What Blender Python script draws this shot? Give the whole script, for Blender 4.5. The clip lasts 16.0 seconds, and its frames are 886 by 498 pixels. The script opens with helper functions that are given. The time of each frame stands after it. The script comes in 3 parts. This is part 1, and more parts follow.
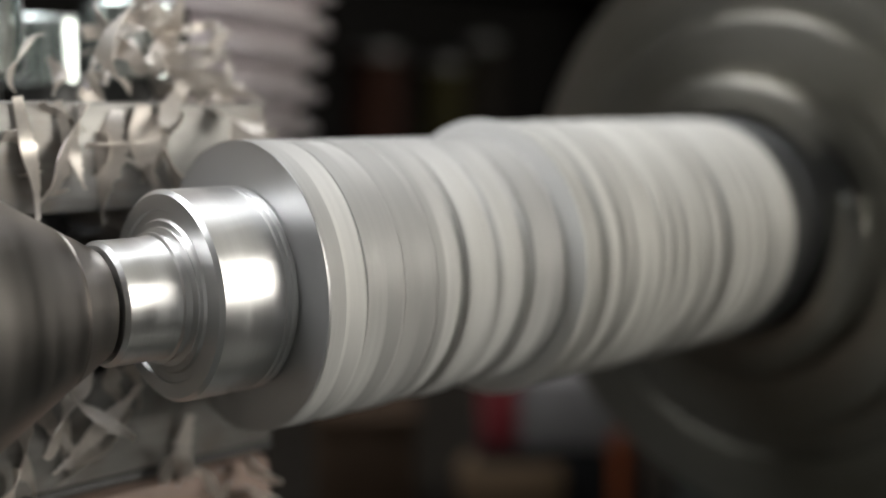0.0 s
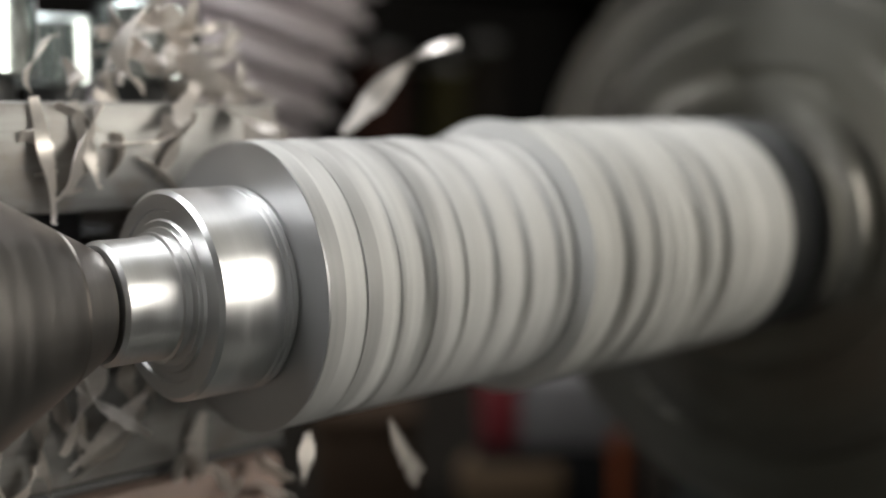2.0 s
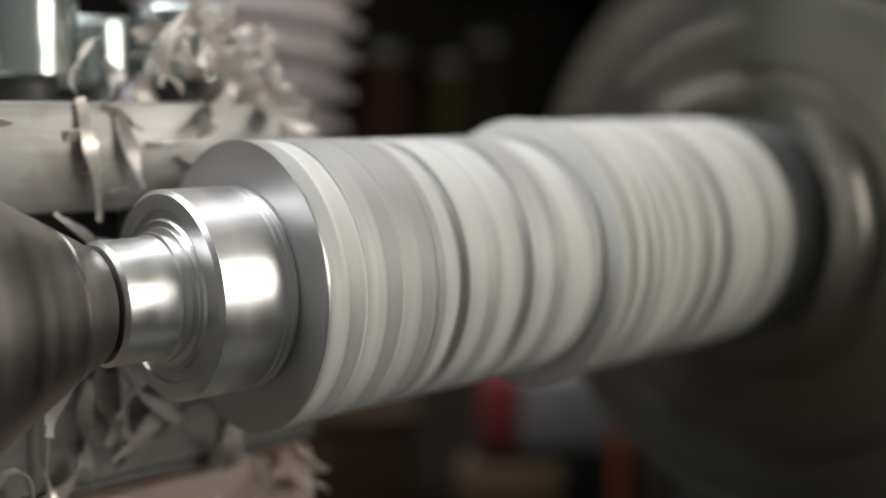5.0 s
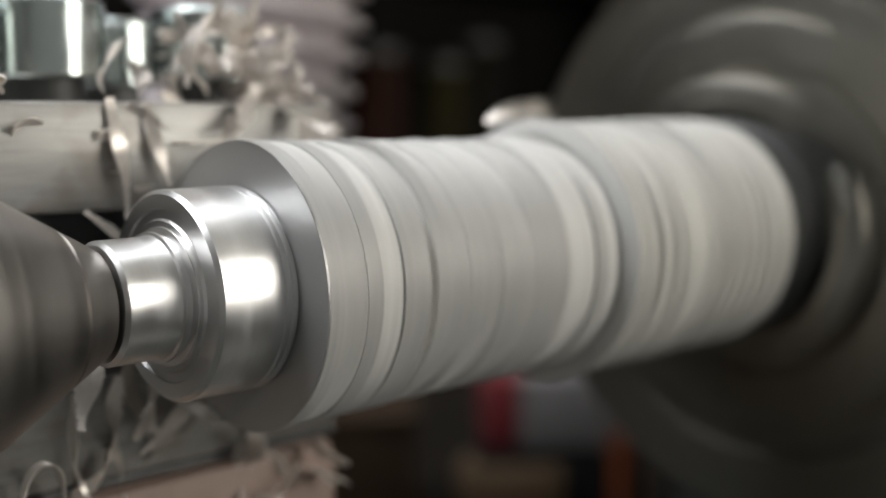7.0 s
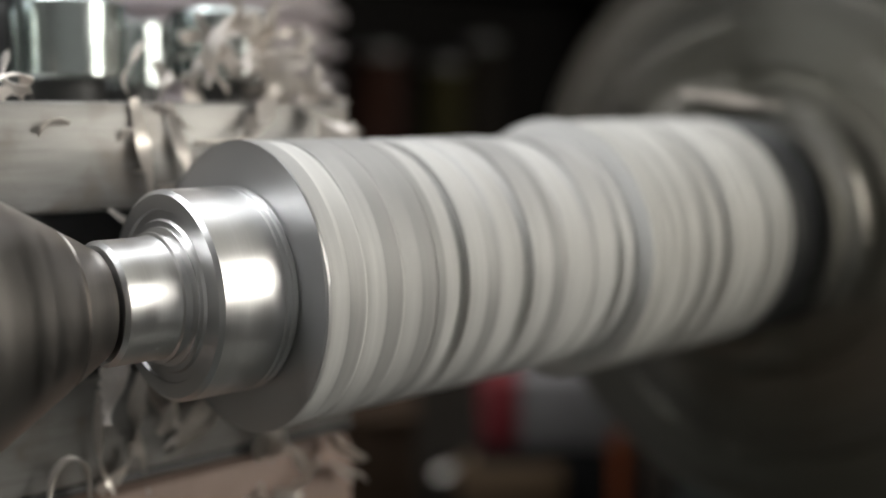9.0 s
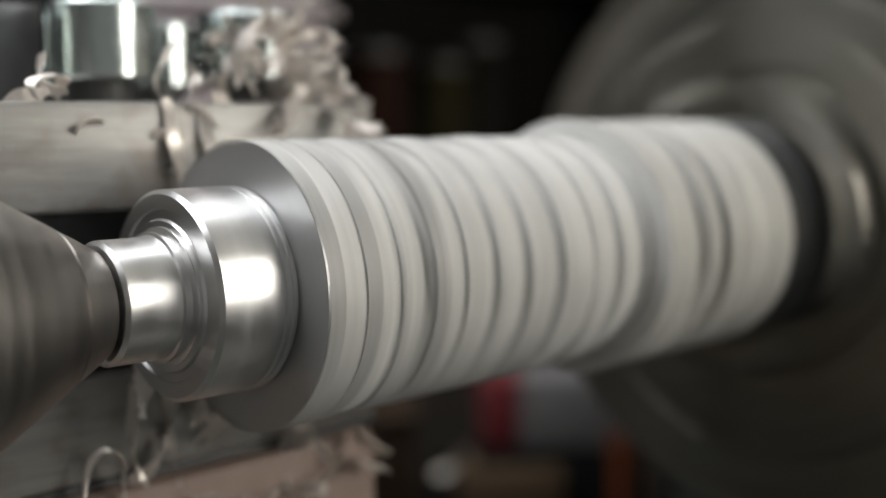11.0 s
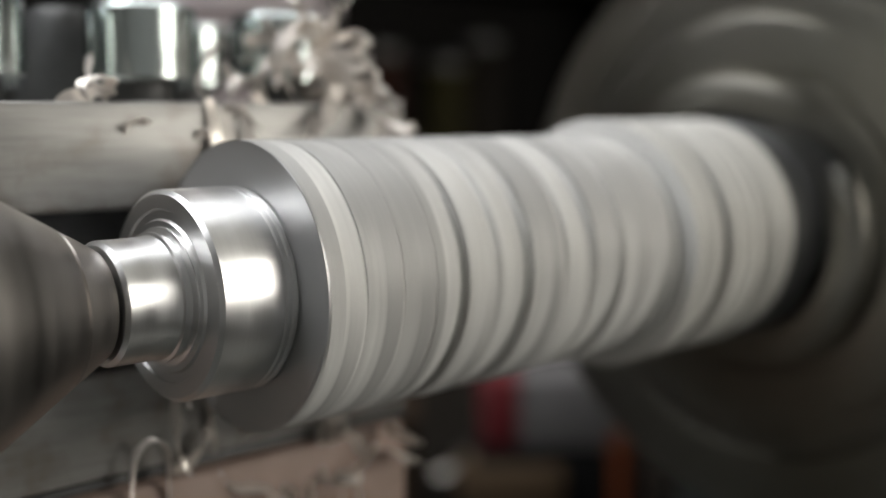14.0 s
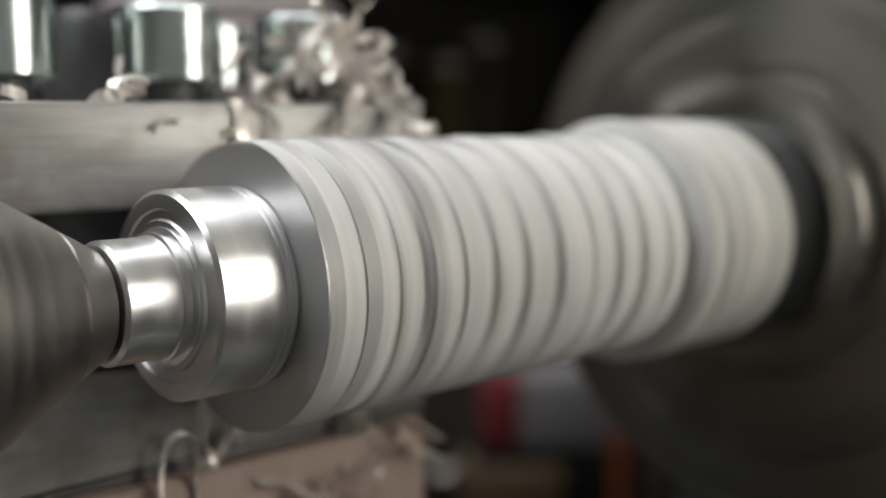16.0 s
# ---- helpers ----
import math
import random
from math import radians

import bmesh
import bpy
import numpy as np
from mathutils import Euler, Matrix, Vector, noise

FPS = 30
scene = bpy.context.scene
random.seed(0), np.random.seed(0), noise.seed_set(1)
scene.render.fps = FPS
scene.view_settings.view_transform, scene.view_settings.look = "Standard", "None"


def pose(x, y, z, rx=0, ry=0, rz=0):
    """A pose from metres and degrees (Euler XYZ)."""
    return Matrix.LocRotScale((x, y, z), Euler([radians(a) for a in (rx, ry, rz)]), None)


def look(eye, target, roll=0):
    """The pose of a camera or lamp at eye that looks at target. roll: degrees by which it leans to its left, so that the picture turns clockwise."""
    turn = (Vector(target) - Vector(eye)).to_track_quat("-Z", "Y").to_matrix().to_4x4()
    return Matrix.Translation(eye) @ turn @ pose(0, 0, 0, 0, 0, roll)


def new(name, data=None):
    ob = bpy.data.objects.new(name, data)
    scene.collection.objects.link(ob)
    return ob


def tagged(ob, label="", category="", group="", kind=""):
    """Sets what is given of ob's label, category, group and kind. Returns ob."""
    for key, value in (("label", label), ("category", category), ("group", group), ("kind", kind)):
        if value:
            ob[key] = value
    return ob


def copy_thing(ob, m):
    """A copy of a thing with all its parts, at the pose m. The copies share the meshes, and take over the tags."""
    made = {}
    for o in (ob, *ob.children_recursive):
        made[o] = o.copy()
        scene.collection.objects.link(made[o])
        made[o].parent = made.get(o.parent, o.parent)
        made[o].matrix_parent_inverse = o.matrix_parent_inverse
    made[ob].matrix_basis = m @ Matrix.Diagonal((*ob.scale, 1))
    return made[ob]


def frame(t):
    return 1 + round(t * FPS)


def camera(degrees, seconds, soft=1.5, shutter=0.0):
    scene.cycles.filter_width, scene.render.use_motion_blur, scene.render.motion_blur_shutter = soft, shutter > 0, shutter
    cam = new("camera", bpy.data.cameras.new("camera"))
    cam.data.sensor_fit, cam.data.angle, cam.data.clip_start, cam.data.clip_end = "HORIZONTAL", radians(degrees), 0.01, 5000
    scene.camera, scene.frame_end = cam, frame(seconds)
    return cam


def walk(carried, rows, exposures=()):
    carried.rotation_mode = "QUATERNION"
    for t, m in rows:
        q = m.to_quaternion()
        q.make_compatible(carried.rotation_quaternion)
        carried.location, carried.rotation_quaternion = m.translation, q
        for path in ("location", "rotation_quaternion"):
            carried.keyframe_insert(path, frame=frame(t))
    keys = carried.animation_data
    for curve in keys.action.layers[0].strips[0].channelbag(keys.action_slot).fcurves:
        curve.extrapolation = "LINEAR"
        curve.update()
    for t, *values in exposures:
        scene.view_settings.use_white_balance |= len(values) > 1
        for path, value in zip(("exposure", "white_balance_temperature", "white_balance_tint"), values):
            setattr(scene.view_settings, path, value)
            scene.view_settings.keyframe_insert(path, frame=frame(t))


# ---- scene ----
cam = camera(43.65, 16.0, soft=1.6, shutter=1.25)
cam.data.dof.use_dof = True
cam.data.dof.focus_distance = 0.170
cam.data.dof.aperture_fstop = 6.6
EYE = pose(-0.1037, -0.159, 0.029, 90 - 6.87, 0, -43.58)
# the camera's own brightness wavers a little
walk(cam, [(0.0, EYE), (16.0, EYE)], exposures=[(0.0, -0.06), (0.5, -0.03), (1.5, -0.04), (2.0, -0.09), (3.0, -0.01), (3.5, -0.04), (4.0, -0.05), (6.5, -0.06), (7.0, -0.05), (8.0, -0.01),
                                                (8.5, -0.11), (9.0, -0.13), (9.5, -0.17), (12.0, -0.11), (12.5, -0.05), (13.0, -0.04), (13.5, -0.08), (14.0, -0.13), (14.5, -0.19), (15.0, -0.12), (15.5, -0.13), (16.0, -0.08)])

# ---------------------------------------------------------------- light
world = bpy.data.worlds.new("workshop_air")
scene.world = world
world.use_nodes = True
world.node_tree.nodes["Background"].inputs[0].default_value = (0.55, 0.6, 0.7, 1)
world.node_tree.nodes["Background"].inputs[1].default_value = 0.004


def area_lamp(name, eye, target, w, h, watts, color):
    data = bpy.data.lights.new(name, "AREA")
    data.shape, data.size, data.size_y, data.energy, data.color = "RECTANGLE", w, h, watts, color
    ob = new(name, data)
    ob.matrix_world = look(eye, target)
    return ob


# daylight through the shop window beside the headstock, and two ceiling tubes
area_lamp("window_light", (0.92, -1.33, 0.45), (0.92, 0, 0.45), 0.58, 0.80, 10.3, (1.0, 0.955, 0.86))
area_lamp("tube_light", (0.75, 0.45, 1.27), (0.75, 0.45, 0), 1.3, 0.95, 4.5, (0.95, 0.97, 0.99))
area_lamp("tube_light", (-0.60, 0.45, 1.27), (-0.60, 0.45, 0), 1.3, 0.95, 23, (0.95, 0.97, 0.99))


# ---------------------------------------------------------------- materials
def material(name, color, rough=0.5, metal=0.0, vary=0.15, grain=400.0, bump=0.15, big=25.0,
             per_object=0.0, stretch=(1, 1, 1), emit=0.0, spec=0.5, dirt=None, dirt_amount=0.0, turned_face=0.0):
    m = bpy.data.materials.new(name)
    m.use_nodes = True
    nt = m.node_tree
    b = nt.nodes["Principled BSDF"]
    b.inputs["Metallic"].default_value = metal
    b.inputs["Specular IOR Level"].default_value = spec
    tc = nt.nodes.new("ShaderNodeTexCoord")
    mp = nt.nodes.new("ShaderNodeMapping")
    mp.inputs["Scale"].default_value = stretch
    nt.links.new(tc.outputs["Object"], mp.inputs["Vector"])
    fine = nt.nodes.new("ShaderNodeTexNoise")
    fine.inputs["Scale"].default_value = grain
    fine.inputs["Detail"].default_value = 4
    nt.links.new(mp.outputs["Vector"], fine.inputs["Vector"])
    wide = nt.nodes.new("ShaderNodeTexNoise")
    wide.inputs["Scale"].default_value = big
    wide.inputs["Detail"].default_value = 3
    nt.links.new(mp.outputs["Vector"], wide.inputs["Vector"])
    add = nt.nodes.new("ShaderNodeMath")
    add.operation = "ADD"
    nt.links.new(fine.outputs["Fac"], add.inputs[0])
    nt.links.new(wide.outputs["Fac"], add.inputs[1])
    val = nt.nodes.new("ShaderNodeMapRange")
    val.inputs["From Min"].default_value, val.inputs["From Max"].default_value = 0.6, 1.4
    val.inputs["To Min"].default_value, val.inputs["To Max"].default_value = 1 - vary, 1 + vary
    nt.links.new(add.outputs[0], val.inputs["Value"])
    last = val.outputs["Result"]
    if per_object:
        info = nt.nodes.new("ShaderNodeObjectInfo")
        r = nt.nodes.new("ShaderNodeMapRange")
        r.inputs["To Min"].default_value, r.inputs["To Max"].default_value = 1 - per_object, 1 + per_object
        nt.links.new(info.outputs["Random"], r.inputs["Value"])
        mul = nt.nodes.new("ShaderNodeMath")
        mul.operation = "MULTIPLY"
        nt.links.new(last, mul.inputs[0])
        nt.links.new(r.outputs["Result"], mul.inputs[1])
        last = mul.outputs[0]
    tint = nt.nodes.new("ShaderNodeVectorMath")
    tint.operation = "SCALE"
    tint.inputs[0].default_value = color
    nt.links.new(last, tint.inputs["Scale"])
    col = tint.outputs["Vector"]
    if dirt:
        spots = nt.nodes.new("ShaderNodeTexNoise")
        spots.inputs["Scale"].default_value = big * 3
        spots.inputs["Detail"].default_value = 6
        nt.links.new(tc.outputs["Object"], spots.inputs["Vector"])
        cut = nt.nodes.new("ShaderNodeMapRange")
        cut.inputs["From Min"].default_value, cut.inputs["From Max"].default_value = 0.48, 0.68
        cut.inputs["To Max"].default_value = dirt_amount
        nt.links.new(spots.outputs["Fac"], cut.inputs["Value"])
        mix = nt.nodes.new("ShaderNodeMix")
        mix.data_type = "RGBA"
        mix.inputs["B"].default_value = (*dirt, 1)
        nt.links.new(cut.outputs["Result"], mix.inputs["Factor"])
        nt.links.new(col, mix.inputs["A"])
        col = mix.outputs["Result"]
    nt.links.new(col, b.inputs["Base Color"])
    rr = nt.nodes.new("ShaderNodeMapRange")
    rr.inputs["From Min"].default_value, rr.inputs["From Max"].default_value = 0.3, 0.7
    rr.inputs["To Min"].default_value, rr.inputs["To Max"].default_value = max(0.02, rough * 0.8), min(1, rough * 1.2)
    nt.links.new(wide.outputs["Fac"], rr.inputs["Value"])
    nt.links.new(rr.outputs["Result"], b.inputs["Roughness"])
    if bump:
        bp = nt.nodes.new("ShaderNodeBump")
        bp.inputs["Strength"].default_value = bump
        bp.inputs["Distance"].default_value = 0.0002
        nt.links.new(fine.outputs["Fac"], bp.inputs["Height"])
        nt.links.new(bp.outputs["Normal"], b.inputs["Normal"])
    if turned_face:
        tg = nt.nodes.new("ShaderNodeTangent")
        tg.direction_type, tg.axis = "RADIAL", "X"
        nt.links.new(tg.outputs["Tangent"], b.inputs["Tangent"])
        b.inputs["Anisotropic"].default_value = turned_face
        b.inputs["Anisotropic Rotation"].default_value = 0.25
    if emit:
        b.inputs["Emission Color"].default_value = (*color, 1)
        b.inputs["Emission Strength"].default_value = emit
    return m


M_BRIGHT = material("polished_aluminium", (0.76, 0.755, 0.75), 0.34, 1.0, 0.08, 900, 0.1, 40, stretch=(6, 0.15, 0.15))
M_PLATE = material("satin_plate_metal", (0.425, 0.419, 0.408), 0.52, 0.10, 0.11, 70, 0.2, 30, per_object=0.05, stretch=(17, 0.6, 0.6))
M_SHEARED = material("sheared_edge_and_pale_shoulder", (0.66, 0.652, 0.632), 0.58, 0.06, 0.17, 70, 0.2, 30, per_object=0.06, stretch=(13, 0.6, 0.6))
M_FACE = material("turned_end_face", (0.54, 0.54, 0.54), 0.40, 0.75, 0.08, 900, 0.15, 50)
M_RAW = material("sawn_plate_rim", (0.54, 0.53, 0.50), 0.56, 0.10, 0.36, 70, 0.3, 30, per_object=0.10, stretch=(9, 0.6, 0.6))
M_STEEL = material("ground_steel", (0.36, 0.336, 0.315), 0.36, 1.0, 0.14, 700, 0.2, 60, stretch=(6, 0.2, 0.2))
M_CHUCK = material("oily_turned_chuck_steel", (0.30, 0.289, 0.255), 0.36, 1.0, 0.15, 300, 0.1, 30, turned_face=0.6)
M_JAW = material("worn_jaw_steel", (0.40, 0.385, 0.345), 0.34, 0.95, 0.18, 300, 0.2, 40)
M_POST = material("milled_toolpost_steel", (0.335, 0.327, 0.312), 0.44, 0.5, 0.26, 260, 0.35, 45, stretch=(0.25, 1, 2.4), dirt=(0.19, 0.15, 0.12), dirt_amount=0.5)
# Darkened for shade in the tool slot and chuck recess; serves dark parts too.
M_DARK = material("slot_shade_and_dark_steel", (0.10, 0.10, 0.10), 0.5, 0.6, 0.2, 300, 0.2, 30)
M_ZINC = material("zinc_plated_steel", (0.52, 0.57, 0.56), 0.19, 1.0, 0.08, 300, 0.05, 60)
M_TAN = material("worn_tan_casting", (0.28, 0.205, 0.172), 0.6, 0.1, 0.15, 400, 0.4, 40, dirt=(0.2, 0.14, 0.11), dirt_amount=0.5)
M_CHIP = material("metal_ribbon_chip", (0.67, 0.62, 0.57), 0.40, 0.5, 0.12, 900, 0.3, 120, per_object=0.12)
M_HOSE = material("grey_hose_plastic", (0.78, 0.715, 0.73), 0.5, 0.0, 0.08, 300, 0.1, 30)
M_GREYPAINT = material("dark_machine_paint", (0.06, 0.065, 0.06), 0.45, 0.0, 0.2, 200, 0.3, 12)
# The unlit depth of the shop is put into this near-black wall colour.
M_WALL = material("gloom_dark_shop_wall", (0.010, 0.009, 0.008), 0.95, 0.0, 0.25, 40, 0.3, 4, spec=0.1)
M_PLASTER = material("painted_plaster", (0.58, 0.57, 0.54), 0.8, 0.0, 0.1, 40, 0.3, 4)
M_CEILING = material("white_ceiling_paint", (0.62, 0.62, 0.60), 0.8, 0.0, 0.06, 40, 0.2, 4)
M_FLOOR = material("concrete_floor", (0.07, 0.066, 0.06), 0.8, 0.0, 0.25, 60, 0.4, 3)
# Bench and shelf brown is sunk near black for the unlit background.
M_BROWN = material("gloom_darkened_brown_board", (0.010, 0.008, 0.006), 0.95, 0.0, 0.3, 60, 0.3, 10, spec=0.1, stretch=(0.3, 3, 3))
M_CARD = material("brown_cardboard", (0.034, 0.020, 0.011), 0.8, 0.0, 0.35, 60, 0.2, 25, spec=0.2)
# Tin colours carry the shelf's gloom, darkened until the tins barely show.
M_DIMRED = material("shade_dimmed_red_enamel", (0.020, 0.008, 0.005), 0.9, 0.0, 0.3, 60, 0.2, 25, spec=0.1)
M_OLIVE = material("shade_dimmed_olive_enamel", (0.020, 0.017, 0.006), 0.9, 0.0, 0.3, 60, 0.2, 25, spec=0.1)
M_BLACK = material("near_black", (0.008, 0.008, 0.008), 0.9, 0.0, 0.2, 60, 0.2, 25, spec=0.1)
# Bench goods, cardboard included, are coloured darker in place of missing bench shade.
M_RED = material("red_label", (0.17, 0.022, 0.027), 0.5, 0.0, 0.1, 100, 0.1, 15)
M_WHITE = material("shade_greyed_white_plastic", (0.15, 0.140, 0.138), 0.85, 0.0, 0.08, 100, 0.1, 15)
M_ORANGE = material("orange_plastic", (0.20, 0.048, 0.013), 0.5, 0.0, 0.12, 100, 0.1, 15)
M_OCHRE = material("ochre_wood", (0.08, 0.048, 0.022), 0.8, 0.0, 0.2, 80, 0.2, 15, stretch=(0.4, 3, 3))
M_TUBE = material("lit_tube", (0.95, 0.98, 1.0), 0.4, 0.0, 0.0, 80, 0.0, 15, emit=6.0)
M_PANE = material("bright_window_sky", (1.0, 0.97, 0.90), 0.4, 0.0, 0.0, 80, 0.0, 15, emit=4.0)


# ---------------------------------------------------------------- mesh helpers
def part(name, bm, mat, parent=None, label="", smooth=True, at=None):
    me = bpy.data.meshes.new(name)
    bmesh.ops.recalc_face_normals(bm, faces=bm.faces)
    bm.to_mesh(me)
    bm.free()
    me.materials.append(mat)
    ob = new(name, me)
    if smooth:
        me.shade_smooth()
        me.set_sharp_from_angle(angle=radians(32))
    if parent:
        ob.parent = parent
    if at:
        ob.matrix_basis = at
    if label:
        tagged(ob, label)
    return ob


def thing(name, label, category, at=None, group="", kind=""):
    ob = new(name)
    ob.empty_display_size = 0.01
    if at:
        ob.matrix_basis = at
    return tagged(ob, label, category, group, kind)


def turned(profile, segs=96, close=True):
    """A body of revolution about the x axis from (x, r) pairs."""
    bm = bmesh.new()
    rings = []
    for x, r in profile:
        if r <= 1e-6:
            rings.append([bm.verts.new((x, 0, 0))])
        else:
            rings.append([bm.verts.new((x, r * math.cos(2 * math.pi * i / segs), r * math.sin(2 * math.pi * i / segs))) for i in range(segs)])
    pairs = list(zip(rings, rings[1:]))
    if close:
        pairs.append((rings[-1], rings[0]))
    for a, b in pairs:
        for i in range(segs):
            j = (i + 1) % segs
            if len(a) > 1 and len(b) > 1:
                bm.faces.new((a[i], a[j], b[j], b[i]))
            elif len(a) > 1:
                bm.faces.new((a[i], a[j], b[0]))
            elif len(b) > 1:
                bm.faces.new((a[0], b[j], b[i]))
    return bm


def block(lo, hi, bevel=0.0008, segments=2):
    bm = bmesh.new()
    bmesh.ops.create_cube(bm, size=1)
    for v in bm.verts:
        v.co = Vector([lo[k] + (v.co[k] + 0.5) * (hi[k] - lo[k]) for k in range(3)])
    if bevel:
        bmesh.ops.bevel(bm, geom=bm.edges[:], offset=bevel, segments=segments, affect="EDGES", profile=0.5)
    return bm


def merge(*bms):
    out = bms[0]
    for b in bms[1:]:
        me = bpy.data.meshes.new("joined")
        b.to_mesh(me)
        b.free()
        out.from_mesh(me)
        bpy.data.meshes.remove(me)
    return out


def moved(bm, m):
    bmesh.ops.transform(bm, matrix=m, verts=bm.verts)
    return bm


def cut_disc(x0, x1, radius, flats, bore, segs=96, wave=0.0, seed=0, ease=(0.0002, 0.0002), shear=(0.5, 0.0)):
    """A plate on the x axis whose rim is round but for some flats: (direction in degrees, share of the radius).
    A sheared plate breaks away past a share of its thickness: shear is that share and the drop of the flats."""
    rng = random.Random(seed)
    ph = [rng.uniform(0, 6.28) for _ in range(3)]

    split, slope = shear

    def rim(a, tilt=0.0):
        r = radius
        for d, share in flats:
            c = math.cos(a - radians(d))
            if c > 0.05:
                r = min(r, radius * (share - tilt) / c)
        return r - wave * radius * (0.5 + 0.5 * math.sin(3 * a + ph[0]) * math.sin(5 * a + ph[1]))
    bm = bmesh.new()
    e, f = ease
    rings = []
    xs = x0 + (x1 - x0) * split
    for x, k, drop, tilt in ((x0, -1, 0, 0), (x0, 0, e * 0.42, 0), (x0 + e * 0.5, 0, e * 0.12, 0), (x0 + e, 1, 0, 0), (xs - 0.0003, 1, 0, 0), (xs + 0.0003, 1, 0, slope * 0.3),
                             (x1 - f, 1, 0, slope), (x1 - f * 0.5, 0, f * 0.12, slope), (x1, 0, f * 0.42, slope), (x1, -1, 0, 0)):
        ring = []
        for i in range(segs):
            a = 2 * math.pi * i / segs
            r = bore if k < 0 else rim(a, tilt) - drop
            ring.append(bm.verts.new((x, r * math.cos(a), r * math.sin(a))))
        rings.append(ring)
    for a, b in zip(rings, rings[1:] + rings[:1]):
        for i in range(segs):
            j = (i + 1) % segs
            bm.faces.new((a[i], a[j], b[j], b[i]))
    return bm


def ribbon(seed, length, width, curl, twist, taper=0.5, steps=34, thick=0.00012, sag=0.0):
    """A curled and twisted strip of swarf that starts at the origin and runs about along -z when curl is small."""
    rng = random.Random(seed)
    bm = bmesh.new()
    p = Vector((0, 0, 0))
    t = Vector((rng.uniform(-0.3, 0.3), rng.uniform(-0.3, 0.3), -1)).normalized()
    s = t.orthogonal().normalized()
    s.rotate(Matrix.Rotation(rng.uniform(0, 6.28), 3, t))
    ds = length / steps
    rows = []
    for i in range(steps + 1):
        u = i / steps
        w = width * (0.35 + 0.65 * math.sin(math.pi * min(1, 0.12 + u * (1 - 0.12 * taper)))) * (1 + 0.22 * math.sin(9 * u + seed))
        n = t.cross(s).normalized()
        jag = width * 0.10 * rng.uniform(-1, 1)
        rows.append([bm.verts.new(p + s * (w / 2 + jag) + n * thick), bm.verts.new(p - s * (w / 2) + n * thick),
                     bm.verts.new(p - s * (w / 2) - n * thick), bm.verts.new(p + s * (w / 2 + jag) - n * thick)])
        k = curl * (0.6 + 0.8 * math.sin(2.3 * u * 3.1 + seed * 1.7))
        t = t.copy()
        t.rotate(Matrix.Rotation(k * ds, 3, s))
        t = (t + Vector((0, 0, -sag)) * ds).normalized()
        s = (s - t * s.dot(t)).normalized()
        s.rotate(Matrix.Rotation(twist * ds * (0.5 + math.sin(4 * u + seed)), 3, t))
        p = p + t * ds
    for a, b in zip(rows, rows[1:]):
        for i in range(4):
            j = (i + 1) % 4
            bm.faces.new((a[i], a[j], b[j], b[i]))
    bm.faces.new(rows[0][::-1])
    bm.faces.new(rows[-1])
    return bm


# ---------------------------------------------------------------- the room
def slab(name, lo, hi, mat, parent=None):
    ob = part(name, block(lo, hi, 0), mat, parent, smooth=False)
    return ob if parent else tagged(ob, kind="structure")


def room():
    slab("floor", (-2.6, -1.5, -1.15), (2.6, 2.2, -1.05), M_FLOOR)
    slab("ceiling", (-2.6, -1.5, 1.4), (2.6, 2.2, 1.5), M_CEILING)
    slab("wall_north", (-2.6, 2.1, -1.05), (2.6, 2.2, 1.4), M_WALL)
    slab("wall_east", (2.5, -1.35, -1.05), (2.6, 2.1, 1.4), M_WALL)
    slab("wall_west", (-2.6, -1.35, -1.05), (-2.5, 2.1, 1.4), M_PLASTER)
    w = tagged(new("wall_south"), kind="structure")
    slab("wall_panel", (-2.6, -1.45, -1.05), (0.50, -1.35, 1.4), M_PLASTER, w)
    slab("wall_panel", (1.34, -1.45, -1.05), (2.6, -1.35, 1.4), M_PLASTER, w)
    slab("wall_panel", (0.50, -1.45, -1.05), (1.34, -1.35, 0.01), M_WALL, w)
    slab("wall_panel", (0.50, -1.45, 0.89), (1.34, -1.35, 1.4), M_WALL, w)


room()


def shop_window():
    w = thing("window_1", "white framed shop window with daylight behind the pane", "window", pose(0.92, -1.40, 0.45), kind="structure")
    part("pane", block((-0.40, -0.004, -0.42), (0.40, 0.0, 0.42), 0), M_PANE, w)
    for lo, hi in (((-0.42, -0.03, -0.44), (-0.40, 0.04, 0.44)), ((0.40, -0.03, -0.44), (0.42, 0.04, 0.44)),
                   ((-0.40, -0.03, 0.42), (0.40, 0.04, 0.44)), ((-0.40, -0.03, -0.44), (0.40, 0.04, -0.42))):
        part("window_frame", block(lo, hi, 0.003), M_PLASTER, w)


shop_window()


def ceiling_light():
    c = thing("ceiling_light", "wide white ceiling light with four lit tubes", "ceiling light", pose(0.75, 0.45, 1.4), group="ceiling tubes")
    part("housing", block((-0.66, -0.48, -0.045), (0.66, 0.48, 0), 0.004), M_PLASTER, c)
    for y in (-0.36, -0.12, 0.12, 0.36):
        part("tube", moved(turned([(-0.6, 0), (-0.6, 0.013), (0.6, 0.013), (0.6, 0)], 16, False), pose(0, y, -0.062)), M_TUBE, c)
    copy_thing(c, pose(-0.60, 0.45, 1.4))


ceiling_light()

# ---------------------------------------------------------------- the lathe
STEP = 0.0577          # where the turned diameter ends at the start
